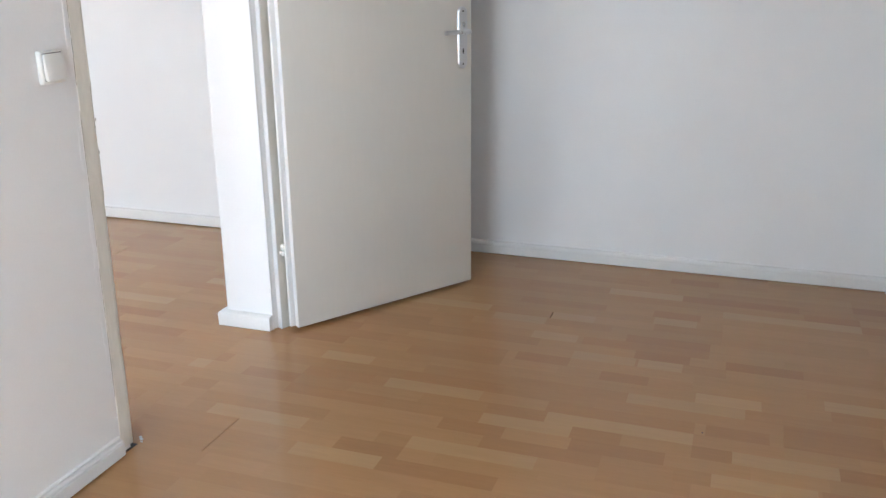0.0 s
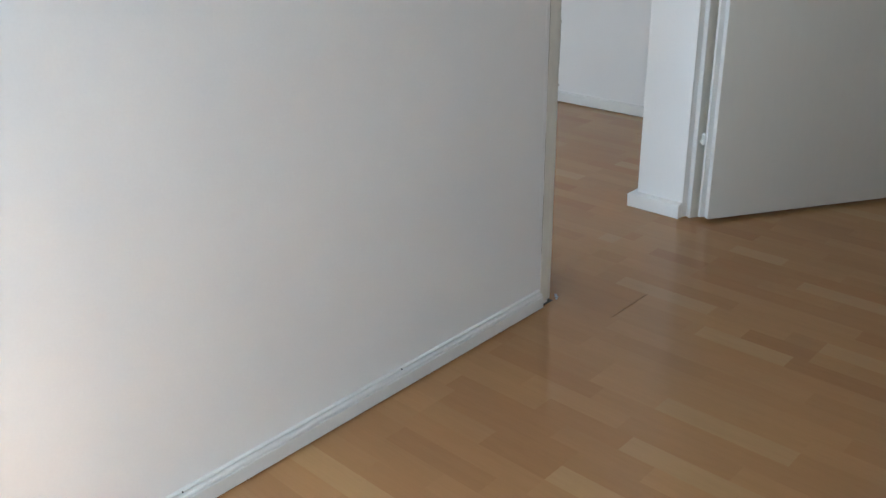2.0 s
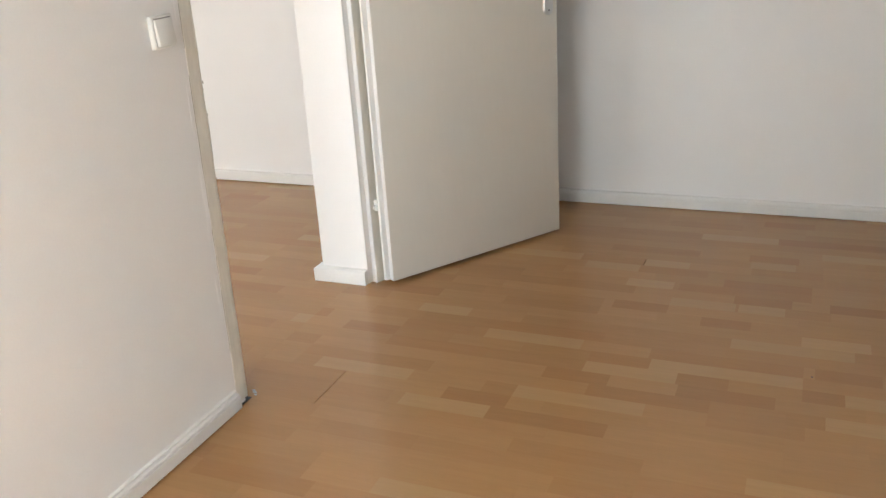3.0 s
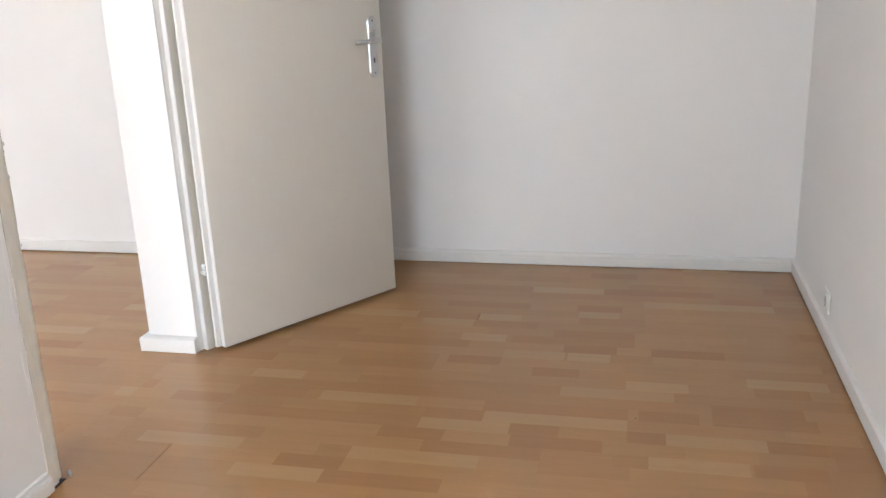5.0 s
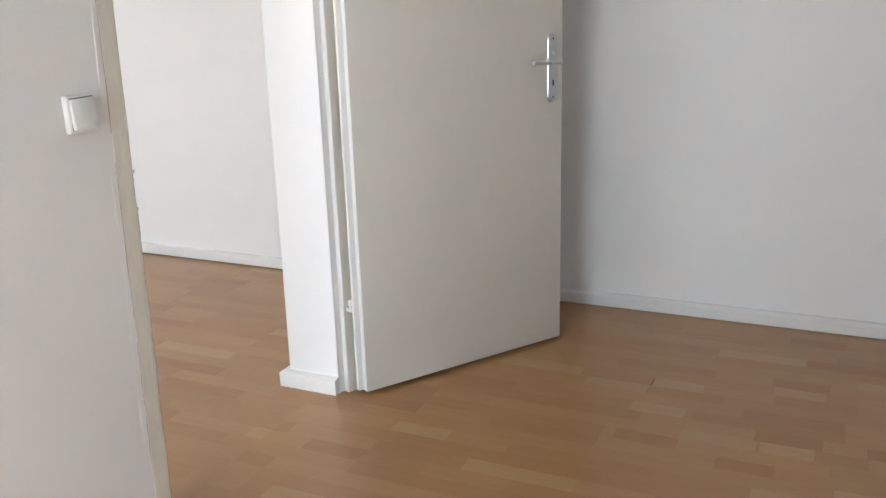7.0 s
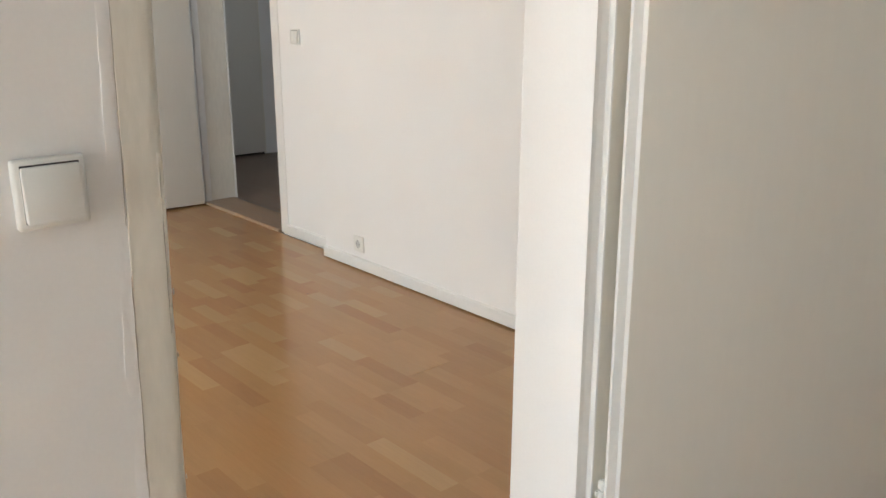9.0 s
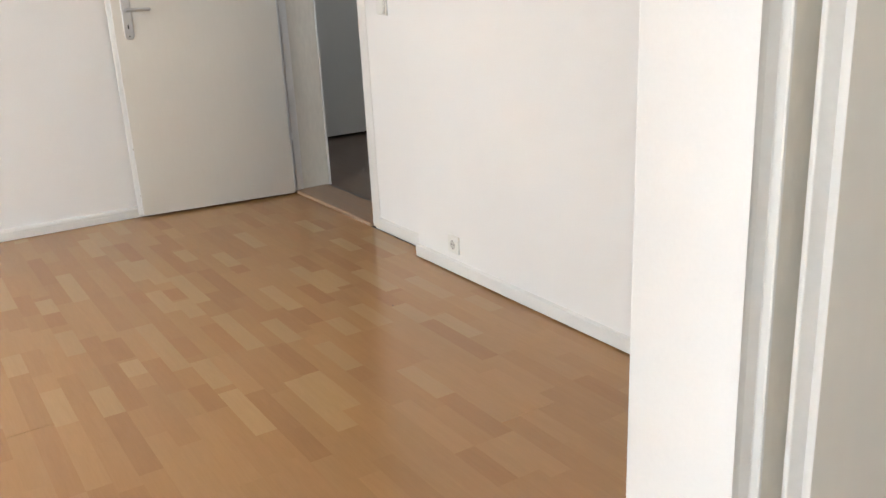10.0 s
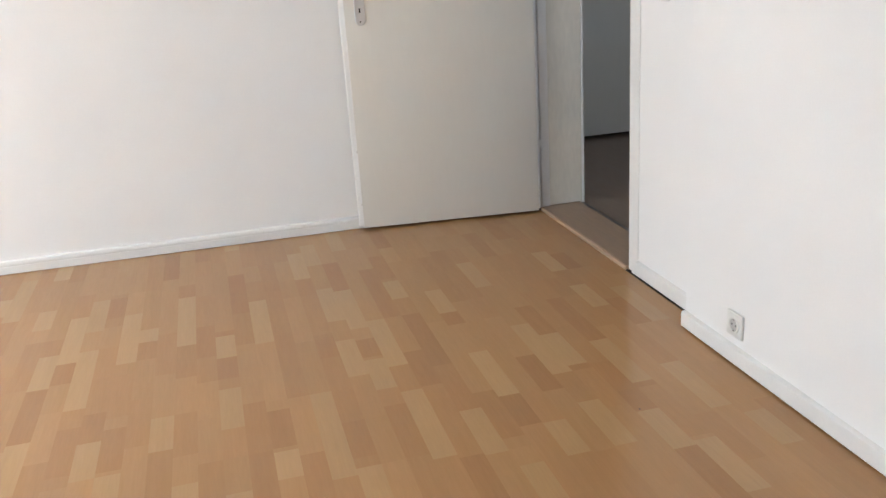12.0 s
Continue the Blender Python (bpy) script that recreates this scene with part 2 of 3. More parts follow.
def window_wall(name, x0, x1, w0, w1, z0, z1, SOUTH):
    bm = bmesh.new()
    block(bm, x0, SOUTH - 0.3, -0.02, x1, SOUTH, z0)
    block(bm, x0, SOUTH - 0.3, z1, x1, SOUTH, HIGH)
    block(bm, x0, SOUTH - 0.3, z0, w0, SOUTH, z1)
    block(bm, w1, SOUTH - 0.3, z0, x1, SOUTH, z1)
    return structure(name, bm, WALL, "white painted outside wall with a window", "wall")


def window(name, w0, w1, z0, z1, leaves, SOUTH):
    win = empty(name, pose((w0 + w1) / 2, SOUTH - 0.24, z0), "white framed window in the outside wall", "window", "structure")
    half, high, f = (w1 - w0) / 2, z1 - z0, 0.06
    frame_bm = bmesh.new()
    block(frame_bm, -half, -0.03, 0, half, 0.03, f)
    block(frame_bm, -half, -0.03, high - f, half, 0.03, high)
    for i in range(leaves + 1):
        mid = -half + f / 2 + (2 * half - f) * i / leaves
        block(frame_bm, mid - f / 2, -0.03, f, mid + f / 2, 0.03, high - f)
    part("window_frame", frame_bm, TRIM, win)
    for i in range(leaves):
        a = -half + (2 * half - f) * i / leaves + f
        pane = part("pane", boxed(a, -0.004, f, a + (2 * half - f) / leaves - f, 0.004, high - f), GLASS, win)
        pane.visible_shadow = False
    part("window_sill", boxed(-half, 0.03, -0.002, half, 0.28, 0.02, 0.004), TRIM, win)
    return win


window_wall("wall_south_small_room", 0, AX, 0.12, 1.14, 0.10, 2.42, SOUTH_A)
window("window_1", 0.12, 1.14, 0.10, 2.42, 1, SOUTH_A)
window_wall("wall_south_large_room", BX - 0.3, THICK, -3.65, -1.15, 0.78, 2.22, SOUTH)
window("window_2", -3.65, -1.15, 0.78, 2.22, 3, SOUTH)

# ---- doorway between the rooms ----
FAR_POST = [(-0.0340, GAP1 + 0.002), (-0.0325, 0.890), (-0.0265, 0.9025), (-0.0245, 0.9030), (-0.0085, 0.8955), (-0.0060, 0.8960), (-0.0045, 0.8985), (0.0150, 0.9400), (0.0150, 0.985), (-0.0340, 0.985)]
NEAR_POST = [(-0.085, -0.032), (0.0006, -0.032), (0.0014, -0.031), (0.0018, -0.017), (0.0024, -0.007), (0.003, 0.004), (0.003, 0.011), (0.0015, 0.0165), (-0.002, 0.0195), (-0.008, 0.0205), (-0.030, 0.0205), (-0.030, 0.006), (-0.085, 0.006)]


def worn(bm, amount, seed, lean=0.0, foot=0.0):
    """Uneven, chipped paint on an old frame, which may stand out of plumb."""
    for v in bm.verts:
        v.co.y += foot + lean * v.co.z
        n = noise.noise_vector(Vector((v.co.x * 30, v.co.y * 30, v.co.z * 9 + seed)))
        m = noise.noise_vector(Vector((v.co.x * 90, v.co.y * 90, v.co.z * 45 + seed)))
        v.co.x += amount * (n.x + 0.4 * m.x)
        v.co.y += amount * (n.y + 0.4 * m.y)
    return bm


def boxed_rows(x0, y0, z0, x1, y1, z1, rows):
    return prism([(x0, y0), (x1 - 0.0006, y0), (x1, (y0 + y1) / 2), (x1 - 0.0006, y1), (x0, y1)], z0, z1, rows)


frame_1 = empty("door_frame_1", pose(0, 0, 0), "old cream painted wooden door frame, worn at the edge", "door frame", "structure")
part("strike_post", worn(prism(NEAR_POST, 0.012, DOORHEAD, 120), 0.0011, 3.0, 0.0216, -0.0205), POST, frame_1, "cream post with chipped paint", True)
hinge_post = part("hinge_post", worn(prism(FAR_POST, 0.001, DOORHEAD, 40), 0.0004, 8.0), TRIM, frame_1)
hinge_post.data.materials.append(POST)      # the rebate behind the white bead kept its older beige paint
for face in hinge_post.data.polygons:
    if face.center.x > 0.0 and abs(face.normal.z) < 0.5:
        face.material_index = 1
part("head_rail", boxed(-0.085, 0.0, DOORHEAD - 0.001, 0.005, GAP1 + 0.05, DOORHEAD + 0.05, 0.004), POST, frame_1)
part("strike_plate", boxed(0.0004, 0.0138, 1.030, 0.0036, 0.0180, 1.135, 0.0006), POST, frame_1, "strike plate painted over")
part("filler_seam", worn(boxed_rows(-0.003, -0.049, 0.30, 0.0007, -0.034, 1.60, 90), 0.0024, 12.0, 0.0216, -0.0205), WALL, frame_1, "smeared filler between plaster and post", True)
for chip_z, chip_y, chip_r in ((0.955, 0.0200, 0.0020), (0.936, 0.0175, 0.0012), (0.868, 0.0202, 0.0016), (0.690, 0.0202, 0.0014)):
    bm = bmesh.new()
    bmesh.ops.create_icosphere(bm, subdivisions=2, radius=chip_r, matrix=Matrix.Translation((0.0008, chip_y - 0.0205 + 0.0216 * chip_z, chip_z)) @ Matrix.Diagonal((0.9, 0.6, 2.6, 1)))
    part("paint_chip", bm, HAIRLINE, frame_1, "chip in the paint of the post's edge", True)
part("lining", worn(prism([(THICK, -0.013), (-0.086, -0.013), (-0.086, 0.02), (-0.112, 0.050), (-0.118, 0.056), (THICK, 0.056)], 0.001, DOORHEAD, 60), 0.0014, 5.0, 0.012, -0.006), POST, frame_1, "worn beige lining of the doorway", True)


def crack(z0, z1, wide, seed, at=-0.0326, out=0.0016):
    """A wandering hairline in or beside the wooden frame, which leans a little."""
    bm = bmesh.new()
    steps = int((z1 - z0) / 0.012)
    rows = []
    for i in range(steps + 1):
        z = z0 + (z1 - z0) * i / steps
        y = at + 0.0216 * z - 0.0205 + 0.0016 * noise.noise(Vector((seed, 3.0, z * 9))) + 0.0007 * noise.noise(Vector((seed, 7.0, z * 40)))
        half = wide * (0.25 + 0.75 * abs(noise.noise(Vector((seed, 1.0, z * 14))))) * min(1.0, 8.0 * min(i, steps - i) / steps)
        rows.append([bm.verts.new((x, y + d, z)) for x, d in ((-0.004, -half), (out, -half), (out, half), (-0.004, half))])
    for a, b in zip(rows, rows[1:]):
        for k in range(4):
            bm.faces.new((a[k], a[(k + 1) % 4], b[(k + 1) % 4], b[k]))
    return structure("frame_crack", bm, HAIRLINE, "hairline crack in plaster or frame, or outline of the strike plate", "crack")


crack(0.62, 0.985, 0.0008, 2.0)
crack(1.05, 1.42, 0.0003, 9.0)
crack(0.18, 0.56, 0.0003, 15.0)
# dark line drawn as the groove along the strike plate's left edge
crack(0.90, 1.135, 0.0007, 21.0, 0.0125, 0.0036)
crack(0.74, 0.88, 0.0006, 27.0, 0.0165, 0.0024)


def hinge(parent, x, y, z):
    """A two-part pin hinge with its screw lug."""
    bm = bmesh.new()
    rod(bm, (x, y, z + 0.0025), (x, y, z + 0.016), 0.0100, 18)
    rod(bm, (x, y, z + 0.016), (x, y, z + 0.021), 0.0100, 18, 0.0055)
    rod(bm, (x, y, z - 0.019), (x, y, z - 0.0025), 0.0100, 18)
    rod(bm, (x, y, z - 0.0025), (x, y, z + 0.0025), 0.0050, 14)
    rod(bm, (x, y, z - 0.024), (x, y, z - 0.019), 0.0055, 18, 0.0100)
    block(bm, x - 0.016, y - 0.003, z - 0.016, x - 0.006, y + 0.003, z - 0.004, 0.001, 1)
    return part("hinge", bm, PLASTIC, parent, "white painted pin hinge", True)


def door_handle(parent, at, side, lever_way, low, high, lever_z):
    """A long satin plate with lever, keyhole and two screws; side -1: on the face towards -y."""
    mid, half, r = (low + high) / 2, (high - low) / 2, 0.024
    bm = bmesh.new()
    arc = [(r * math.cos(a), half - r + r * math.sin(a)) for a in (math.pi * i / 12 for i in range(13))]
    outline = arc + [(-x, -z) for x, z in arc]
    levels = ((0.0, 1.0), (0.005, 1.0), (0.0085, 0.86))
    rings = [[bm.verts.new((at + x * k, side * d, mid + z * (1 - (1 - k) * r / half))) for x, z in outline] for d, k in levels]
    for a, b in zip(rings, rings[1:]):
        for i in range(len(a)):
            j = (i + 1) % len(a)
            bm.faces.new((a[i], a[j], b[j], b[i]))
    bm.faces.new(rings[0])
    bm.faces.new(rings[-1])
    bmesh.ops.recalc_face_normals(bm, faces=bm.faces[:])
    handle = part("door_handle", bm, CHROME, parent, "satin chrome handle plate with lever", True)
    bm = bmesh.new()
    rod(bm, (at, side * 0.007, lever_z), (at, side * 0.014, lever_z), 0.0135, 20, 0.012)
    rod(bm, (at, side * 0.012, lever_z), (at, side * 0.046, lever_z), 0.0085, 18)
    bmesh.ops.create_uvsphere(bm, u_segments=16, v_segments=10, radius=0.0098, matrix=Matrix.Translation((at, side * 0.046, lever_z)))
    rod(bm, (at, side * 0.046, lever_z), (at + lever_way * 0.060, side * 0.048, lever_z), 0.0098, 18, 0.0088)
    rod(bm, (at + lever_way * 0.060, side * 0.048, lever_z), (at + lever_way * 0.112, side * 0.046, lever_z - 0.001), 0.0088, 18, 0.0085)
    bmesh.ops.create_uvsphere(bm, u_segments=16, v_segments=10, radius=0.0085, matrix=Matrix.Translation((at + lever_way * 0.112, side * 0.046, lever_z - 0.001)))
    part("lever", bm, CHROME, handle, "", True)
    key = mid - half * 0.43
    part("keyhole", boxed(at - 0.0035, side * 0.0082, key - 0.010, at + 0.0035, side * 0.0092, key + 0.010, 0.0003, 1), DARK, handle, "dark keyhole")
    for z in (low + 0.018, high - 0.018):
        part("screw", rod(bmesh.new(), (at, side * 0.0075, z), (at, side * 0.0092, z), 0.0036, 12), DARK, handle)
    return handle


def door_leaf(name, m, width, side, label, low, high, lever_z, hinges, free_lip, round_lip):
    """A flush rebated leaf. The hinge edge is at x = 0; the face that shows looks towards side * y, the wider lip lies behind it."""
    door = empty(name, m, label, "door", "structure")
    back, lip, top = -side * 0.0255, 0.0190, 1.985
    bm = boxed(0, 0, 0.0, width, back, top, 0.0022, 2)
    leaf = part("leaf", bm, CREAM, door, "", True)
    leaf.data.materials.append(TRIM)        # the narrow edges were lacquered white, the faces are older cream
    for face in leaf.data.polygons:
        if abs(face.normal.x) > 0.5:
            face.material_index = 1
    part("rebate_lip", boxed(-lip, back, 0.0, width + free_lip, -side * 0.040, top + lip, round_lip, 3), TRIM, door, "white lacquered rebate edge", True)
    door_handle(leaf, 0.802, side, -1, low, high, lever_z)
    for z in hinges:
        hinge(door, -0.019, -side * 0.046, z)
    return door


LEAF_TURN = math.degrees(math.atan2(1.615 - 0.896, 0.538 - 0.067))
door_1 = door_leaf("door_1", pose(0.068, 0.893, 0.015, 0, 0, LEAF_TURN), 0.850, -1, "flush cream lacquered door standing wide open, satin handle", 0.915, 1.155, 1.061, (0.307, 1.70), 0.016, 0.0030)

# ---- hall doorway ----
frame_2 = empty("door_frame_2", pose(0, 0, 0), "white painted wooden door frame to the hall", "door frame", "structure")
part("left_lining", boxed(HALL0 - 0.018, BWALL + 0.035, 0.012, HALL0, BWALL + 0.212, DOORHEAD, 0.002), POST, frame_2)
part("left_casing", boxed(HALL0 - 0.007, BWALL - 0.012, 0.001, HALL0 + 0.012, BWALL + 0.036, DOORHEAD + 0.05, 0.007, 3), TRIM, frame_2, "white lacquered rounded edge of the frame", True)
part("hall_side_casing", boxed(HALL0 - 0.055, BWALL + 0.2125, 0.001, HALL0 + 0.006, BWALL + 0.224, DOORHEAD + 0.05, 0.003), TRIM, frame_2)
part("right_lining", boxed(HALL1, BWALL + 0.002, 0.012, HALL1 + 0.018, BWALL + 0.212, DOORHEAD, 0.002), TRIM, frame_2)
part("right_casing", boxed(HALL1 + 0.0, BWALL - 0.003, 0.001, HALL1 + 0.078, BWALL + 0.001, DOORHEAD + 0.05, 0.0015), TRIM, frame_2)
part("head_casing", boxed(HALL0 + 0.013, BWALL - 0.016, DOORHEAD - 0.01, HALL1 - 0.001, BWALL + 0.001, DOORHEAD + 0.05, 0.004), TRIM, frame_2)
threshold = empty("door_threshold", pose(0, 0, 0), "worn wooden threshold in the hall doorway", "threshold", "structure")
part("board", boxed(HALL0, BWALL - 0.006, -0.004, HALL1, BWALL + 0.196, 0.014, 0.002), THRESHOLD_WOOD, threshold)
part("nosing", boxed(HALL0 + 0.014, BWALL - 0.0215, -0.004, HALL1, BWALL - 0.007, 0.016, 0.006), NOSING, threshold, "pale wooden nosing")
part("joint_strip", boxed(HALL0, BWALL + 0.197, -0.004, HALL1, BWALL + 0.222, 0.009, 0.003), METAL, threshold, "dull metal joint strip")
LEAF_B = math.degrees(math.atan2(1.151 - 2.042, -4.288 + 4.177))
door_2 = door_leaf("door_2", pose(-4.177, 2.042, 0.014, 0, 0, LEAF_B), 0.872, 1, "flush cream lacquered door standing open against the wall", 0.956, 1.190, 1.108, (0.330, 1.70), 0.024, 0.008)
for z in (0.115, 0.375):
    bm = bmesh.new()
    bmesh.ops.create_icosphere(bm, subdivisions=2, radius=0.0045, matrix=Matrix.Translation((0.8735, -0.012, z)) @ Matrix.Diagonal((0.5, 1.2, 1.0, 1)))
    part("paint_chip", bm, HAIRLINE, door_2, "small chip in the door's edge", True)
door_3 = empty("door_3", pose(HALLX, 2.43, 0), "plain white closed door in the dim hall", "door", "structure")
part("leaf", boxed(-0.03, 0.02, 0.022, 0.035, 0.880, DOORHEAD - 0.01, 0.003), CREAM, door_3)
# the shadow between leaf and jamb is a solid dark strip
part("edge_gap", boxed(-0.02, 0.8805, 0.001, 0.010, 0.8848, DOORHEAD - 0.01), DARK, door_3, "dark strip painted in for the shaded gap at the door's edge")
part("jamb", boxed(-0.06, 0.885, 0.0, 0.012, 0.903, DOORHEAD, 0.002), POST, door_3)
structure("hall_floor", boxed(HALLX - 0.28, BWALL + 0.205, -0.1, -2.3, HALLY, 0.0), HALL_WOOD, "dark brown laminate floor in the dim hall", "floor")

# ---- baseboards ----
MOULDED = [(0.0, 0.006), (0.0205, 0.006), (0.0205, 0.0420), (0.0195, 0.0428), (0.0090, 0.0430), (0.0090, 0.0452), (0.0175, 0.0455), (0.0180, 0.0463), (0.0165, 0.0515), (0.0155, 0.0520), (0.0030, 0.0522), (0.0030, 0.0555), (0.0085, 0.0558), (0.0085, 0.0590), (0.0060, 0.0610), (0.0, 0.0615)]
SOFT = [(0.0, 0.0025), (0.0190, 0.0025), (0.0190, 0.0360), (0.0180, 0.0372), (0.0180, 0.0385), (0.0186, 0.0395), (0.0180, 0.0500), (0.0140, 0.0580), (0.0060, 0.0615), (0.0, 0.0620)]
PLAIN = [(0.0, 0.0065), (0.0155, 0.0065), (0.0160, 0.050), (0.0145, 0.056), (0.0090, 0.0600), (0.0, 0.0610)]
DEEP = [(0.0, 0.002), (0.025, 0.002), (0.026, 0.049), (0.024, 0.055), (0.016, 0.0595), (0.0, 0.0610)]


def baseboard(path, profile, label):
    bm = swept(profile, path)
    return structure("baseboard", bm, TRIM, label, "baseboard", True)


BOARD = "white lacquered wooden baseboard with a grooved top"
near_board = baseboard([(0.0, -0.060), (0.0, SOUTH)][::-1], MOULDED, BOARD)
baseboard([(0.0, AY), (AX, AY)], SOFT, BOARD)
baseboard([(AX, AY - 0.019), (AX, SOUTH)], PLAIN, "plain white baseboard with rounded top")
baseboard([(0.0, 0.96), (0.0, AY - 0.019)], PLAIN, "plain white baseboard with rounded top")
baseboard([(-0.0345, GAP1 - 0.001), (THICK - 0.0, GAP1 - 0.001), (THICK - 0.0, BSTEP - 0.017)][::-1], DEEP, "short white baseboard wrapped round the wall pier")
baseboard([(THICK - 0.016, BSTEP), (BEDGE, BSTEP)][::-1], PLAIN, "plain white baseboard, lifted slightly off the floor")
baseboard([(HALL1 + 0.079, BWALL), (BEDGE, BWALL)], PLAIN, "short white baseboard beside the hall doorway")
baseboard([(WEST0, SOUTH), (WEST1, BWALL)], SOFT, BOARD)


# ---- switches and sockets ----
def light_switch(m, deep, label):
    """A surface switch: x is its width, z its height, -y its front."""
    sw = empty("light_switch", m, label, "light switch")
    outer = boxed(-0.040, -deep, -0.040, 0.040, 0.0, 0.040, 0.004, 3)
    part("cover_frame", outer, PLASTIC, sw, "", True)
    part("shadow_joint", boxed(-0.0325, -deep - 0.0006, -0.0328, 0.0328, -deep + 0.002, 0.0342, 0.001, 1), DARK, sw)
    bm = boxed(-0.0318, -deep - 0.0105, -0.0318, 0.0318, -deep, 0.0318, 0.002, 2)
    for v in bm.verts:
        if v.co.y < -deep - 0.002:
            v.co.y += 0.0060 * (v.co.z + 0.0318) / 0.0636
    part("rocker", bm, PLASTIC, sw, "", True)
    return sw


def power_socket(m, label):
    """A square socket with a round well, two pin holes and two earth clips; -y is its front."""
    so = empty("power_socket", m, label, "power socket")
    bm = boxed(-0.040, -0.010, -0.040, 0.040, 0.0, 0.040, 0.0035, 3)
    part("cover_frame", bm, PLASTIC, so, "", True)
    bm = bmesh.new()
    ring_in, ring_out = [], []
    for i in range(32):
        a = 2 * math.pi * i / 32
        c, n = math.cos(a), math.sin(a)
        ring_out.append([bm.verts.new((0.0265 * c, y, 0.0265 * n)) for y in (-0.0095, -0.0128)])
        ring_in.append([bm.verts.new((0.0205 * c, y, 0.0205 * n)) for y in (-0.0128, -0.0104)])
    for i in range(32):
        j = (i + 1) % 32
        bm.faces.new((ring_out[i][0], ring_out[j][0], ring_out[j][1], ring_out[i][1]))
        bm.faces.new((ring_out[i][1], ring_out[j][1], ring_in[j][0], ring_in[i][0]))
        bm.faces.new((ring_in[i][0], ring_in[j][0], ring_in[j][1], ring_in[i][1]))
    bmesh.ops.recalc_face_normals(bm, faces=bm.faces[:])
    part("rim", bm, PLASTIC, so, "", True)
    # the well is shallow; its darker grey stands for the shade inside
    part("well", rod(bmesh.new(), (0, -0.0085, 0), (0, -0.0106, 0), 0.0205, 32), SHADE_PLASTIC, so, "round well with its shade painted in grey")
    for x in (-0.0095, 0.0095):
        part("pin_hole", rod(bmesh.new(), (x, -0.0104, 0), (x, -0.0109, 0), 0.0030, 14), DARK, so)
    for z in (-0.018, 0.018):
        part("earth_clip", boxed(-0.0025, -0.0125, z - 0.002, 0.0025, -0.0104, z + 0.002), METAL, so)
    return so


light_switch(pose(0.0, -0.115, 1.106, 0, 0, 90), 0.014, "yellowed white surface light switch beside the doorway")
light_switch(pose(-3.034, BWALL, 1.104), 0.012, "white flush light switch beside the hall doorway")
power_socket(pose(-2.402, BSTEP, 0.131), "white square wall socket just above the baseboard")
power_socket(pose(AX, 1.300, 0.142, 0, 0, -90), "white square wall socket low on the side wall")

# ---- small traces of wear ----
structure("floor_notch", boxed(-0.030, -0.040, 0.0003, 0.008, 0.006, 0.0012), DARK, "dark gap in the floor round the frame's foot", "gap")
for x, y, r in ((0.004, 0.030, 0.006), (0.012, 0.020, 0.004), (-0.006, 0.040, 0.005)):
    bm = bmesh.new()
    bmesh.ops.create_icosphere(bm, subdivisions=1, radius=r, matrix=Matrix.Translation((x, y, r * 0.55)) @ Matrix.Diagonal((1.3, 0.8, 0.6, 1)))
    thing("plaster_crumb", bm, SHADE_PLASTIC, "small grey plaster crumb on the laminate floor", "crumb", group="crumbs at the frame's foot")
for x, y in ((1.572, 0.588), (-2.251, 1.602)):
    structure("floor_dent", rod(bmesh.new(), (x, y, -0.002), (x, y, 0.0006), 0.0034, 10, 0.0028), DARK, "small dark dent in the laminate floor", "dent")
for y in (-0.66, -1.32, -2.20):
    part("nail", rod(bmesh.new(), (0.004, y, 0.0575), (0.0098, y, 0.0580), 0.0022, 8), DARK, near_board)

# ---- laminate floor ----
LANE, LANE0, UNIT = 0.0676, 0.0324, 0.05
rng = random.Random(11)
floor = structure("floor", boxed(BX - 0.2, SOUTH - 0.3, -0.12, AX + 0.2, BWALL + 0.205, -0.0085), UNDERLAY, "warm beech look laminate floor in three-strip boards", "floor")
strip_meshes = {}
rest = {k: ([], []) for k in TONES}
SHARES = (("pale", 0.07), ("honey", 0.44), ("amber", 0.38), ("red", 0.11))


def pick_tone():
    r = rng.random()
    for k, share in SHARES:
        r -= share
        if r <= 0:
            return k
    return "honey"


def strip_mesh(length, tone):
    key = (round(length, 3), tone)
    if key not in strip_meshes:
        strip_meshes[key] = mesh_of("floor_strip", boxed(0, 0, -0.008, length, LANE, 0), STRIP[tone])
    return strip_meshes[key]


def near(x, y):
    return (x > 0 and -0.62 < y < 1.02) or (-2.85 < x < -0.6 and 0.30 < y < 1.50)


# strips that stand out by their shade: lane, from, to
PALE_LARGE_ROOM = [
    (-6, -4.24, -3.75), (-4, -3.81, -3.61), (-3, -3.34, -3.07), (-3, -2.72, -2.44), (-1, -3.84, -3.51), (-2, -3.68, -3.25),
    (0, -2.65, -2.45), (1, -3.63, -3.17), (1, -2.45, -2.15), (2, -3.45, -3.33), (4, -3.73, -3.24), (4, -2.33, -2.05),
    (6, -3.27, -3.08), (6, -2.84, -2.58), (6, -2.24, -2.02), (8, -3.57, -3.15), (8, -2.40, -2.26), (10, -2.70, -2.21),
    (12, -3.59, -3.24), (12, -3.06, -2.77), (13, -2.87, -2.65), (14, -2.61, -2.21), (16, -3.56, -3.36), (16, -2.43, -2.18),
]
PALE_FAR_SIDE = [
    (17, -2.10, -1.84), (18, -3.39, -3.15), (18, -2.79, -2.47), (19, -2.28, -2.10), (21, -2.35, -2.10), (22, -2.83, -2.58),
    (24, -2.72, -2.40), (23, -2.24, -2.03), (24, -2.05, -1.80), (26, -3.21, -2.98), (27, -2.13, -1.95), (11, -1.95, -1.62), (15, -1.90, -1.60),
]
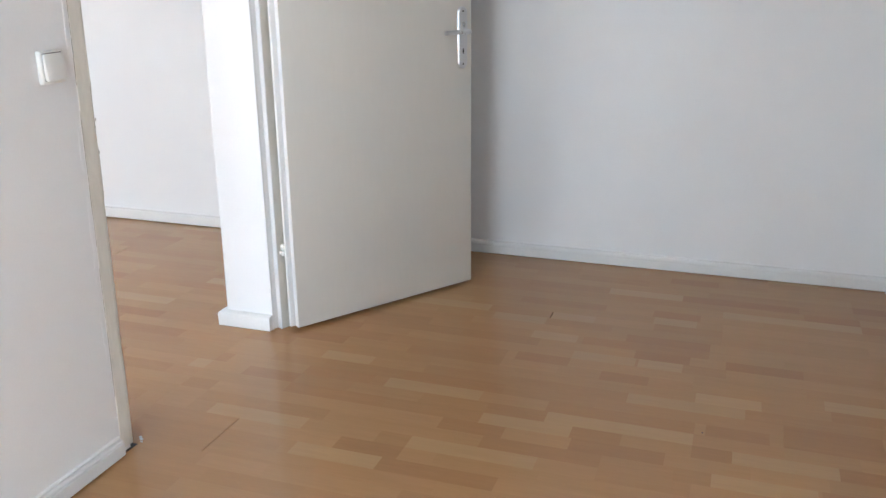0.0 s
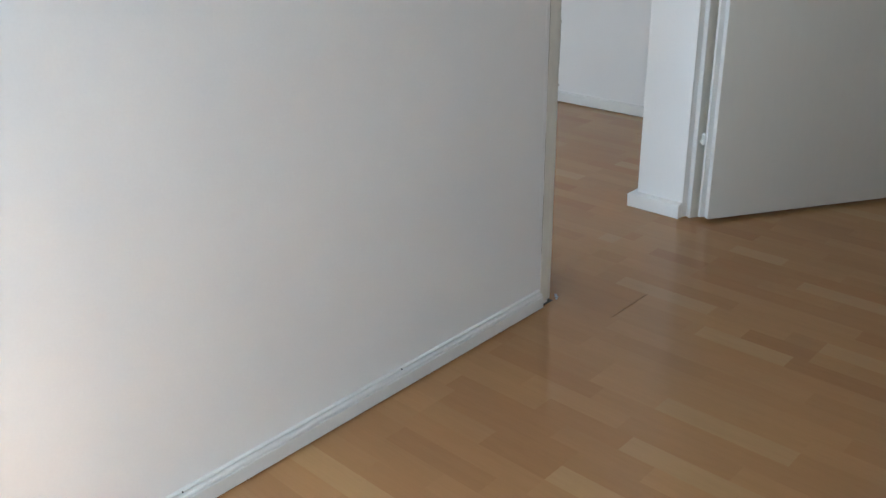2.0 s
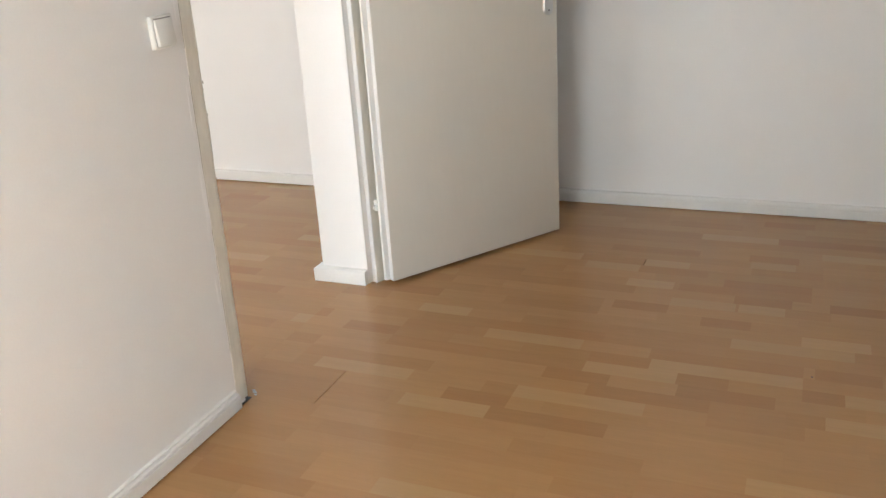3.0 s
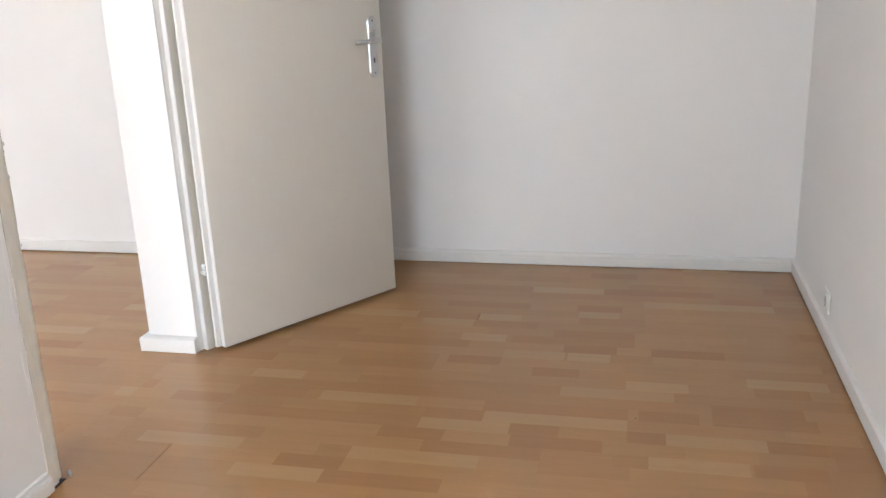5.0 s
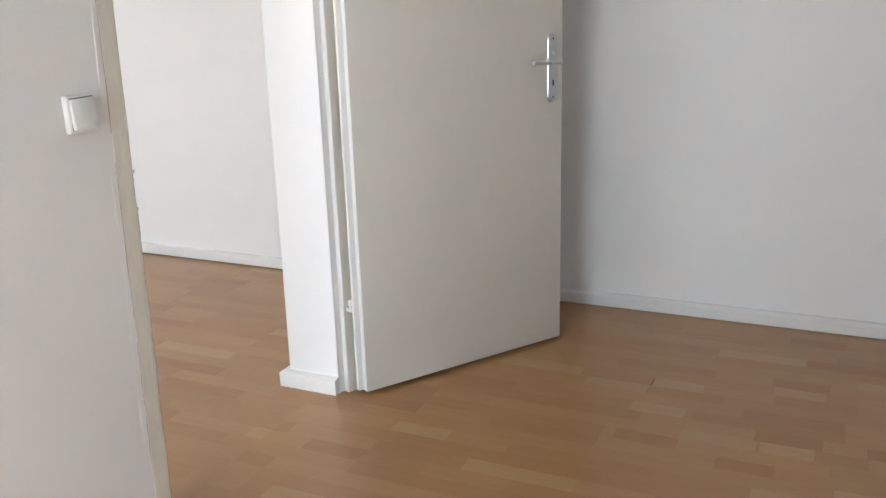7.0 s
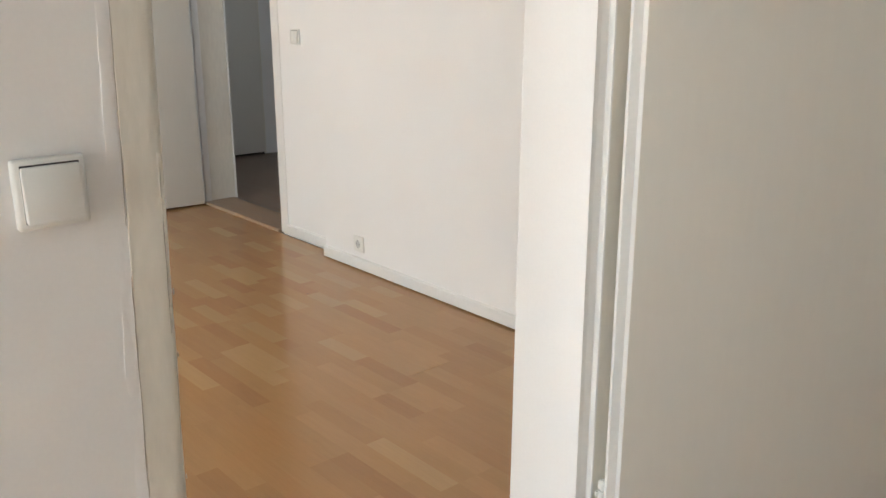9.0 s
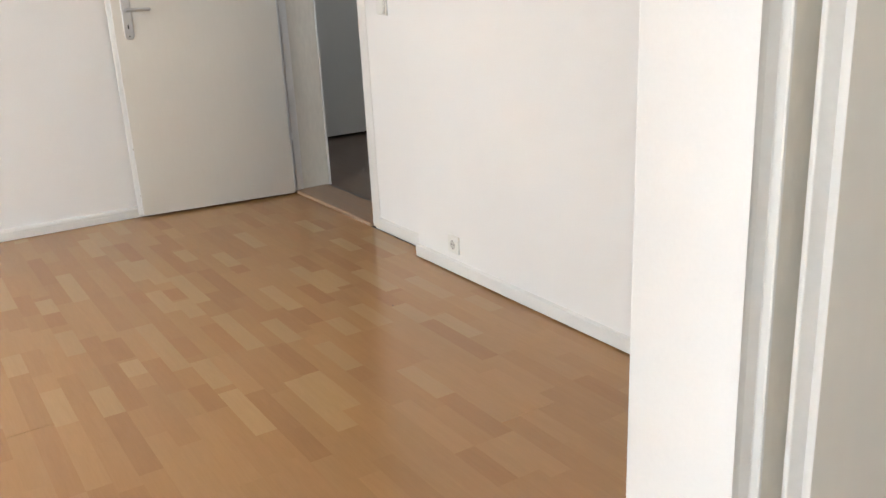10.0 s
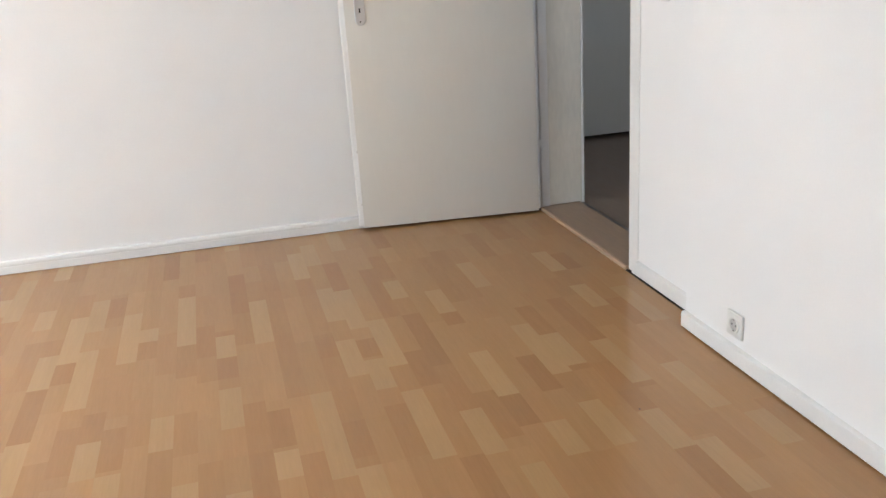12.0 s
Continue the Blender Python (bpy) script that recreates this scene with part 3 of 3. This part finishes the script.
DARK_LARGE_ROOM = [
    (-1, -2.76, -2.49), (0, -3.84, -3.62), (1, -2.71, -2.47), (5, -3.39, -3.11), (8, -2.64, -2.42), (11, -3.10, -2.94),
    (11, -2.49, -2.29), (13, -3.04, -2.89), (9, -2.36, -2.05), (15, -2.88, -2.62), (17, -2.52, -2.24), (20, -2.70, -2.45),
]
PALE_SMALL_ROOM = [
    (1, 0.45, 0.72), (3, 0.09, 0.42), (3, 0.76, 1.14), (4, 1.61, 1.88), (6, 1.66, 1.94), (8, 0.55, 0.88), (6, 0.92, 1.20),
    (10, 0.25, 0.44), (10, 1.33, 1.69), (14, 1.10, 1.32), (14, 1.33, 1.48), (16, 0.92, 1.09), (18, 0.73, 0.94), (19, 0.95, 1.12), (20, 1.34, 1.50),
]
RED_SMALL_ROOM = [
    (2, 0.56, 0.76), (4, 1.89, 2.08), (5, 1.21, 1.48), (7, 0.92, 1.11), (8, 1.58, 1.76), (9, 1.80, 2.07), (11, 1.94, 2.11),
    (12, 1.22, 1.38), (13, 0.91, 1.10), (15, 1.31, 1.50), (15, 1.62, 1.87), (21, 1.33, 1.51),
]
MARKED = [(a, b, lane, "pale") for lane, a, b in PALE_LARGE_ROOM + PALE_FAR_SIDE + PALE_SMALL_ROOM]
MARKED += [(a, b, lane, "red") for lane, a, b in DARK_LARGE_ROOM + RED_SMALL_ROOM]


def lay(x0, x1, y0, y1, first, joints, gap):
    """Rows of boards, three strips wide and 26 units long, each strip cut at random."""
    parts = 0
    row = first - 3 * math.ceil((LANE0 + first * LANE - y0) / (3 * LANE))
    while LANE0 + row * LANE < y1:
        joint = joints.get(row, x0 - rng.random() * 26 * UNIT)
        open_joint = gap.get(row, 0.0)
        start = joint - 26 * UNIT * math.ceil((joint - x0) / (26 * UNIT))
        for lane in range(row, row + 3):
            y, board, pieces = LANE0 + lane * LANE, start, []
            low, high = max(y, y0), min(y + LANE, y1)
            while board < x1:
                at = 0
                while at < 26:
                    n = rng.randint(4, 9)
                    if 26 - at - n < 4:
                        n = 26 - at
                    pieces.append((board + at * UNIT, board + (at + n) * UNIT - (open_joint if at + n == 26 and abs(board + 26 * UNIT - joint) < 0.01 else 0), pick_tone()))
                    at += n
                board += 26 * UNIT
            for m0, m1, lane_m, tone_m in MARKED:
                if lane_m == lane and x0 < m0 and m1 < x1:
                    cut = []
                    for a, b, k in pieces:
                        if b <= m0 or a >= m1:
                            cut.append((a, b, k))
                        else:
                            k = "honey" if k == tone_m else k
                            cut += [(a, m0, k)] * (a < m0) + [(m1, b, k)] * (b > m1)
                    pieces = cut + [(m0, m1, tone_m)]
            for a, b, tone in pieces:
                a, b = max(a, x0), min(b, x1)
                if b - a < 0.004 or high - low < 0.003:
                    continue
                if parts < 150 and near((a + b) / 2, y) and high - low > LANE - 1e-6:
                    ob = new("floor_strip", strip_mesh(b - a, tone))
                    ob.location = (a, y, 0)
                    ob.parent = floor
                    parts += 1
                else:
                    verts, faces = rest[tone]
                    k = len(verts)
                    verts += [(px, py, pz) for pz in (-0.008, 0.0) for px, py in ((a, low), (b, low), (b, high), (a, high))]
                    faces += [[k + i for i in f] for f in ((4, 5, 6, 7), (0, 1, 5, 4), (1, 2, 6, 5), (2, 3, 7, 6), (3, 0, 4, 7))]
        row += 3
    return parts


lay(-0.10, AX - 0.004, SOUTH, AY - 0.004, 0, {0: 0.212}, {0: 0.0024})
lay(BX - 0.07, -0.1002, SOUTH, BWALL - 0.021, 2, {2: -2.077, 20: -1.242}, {2: 0.0042, 20: 0.0020})
for tone, (verts, faces) in rest.items():
    me = bpy.data.meshes.new("floor_strips_far")
    me.from_pydata(verts, [], faces)
    me.materials.append(STRIP_REST[tone])
    far = new("floor_strips_far", me)
    far.parent = floor
    tagged(far, kind="stuff")
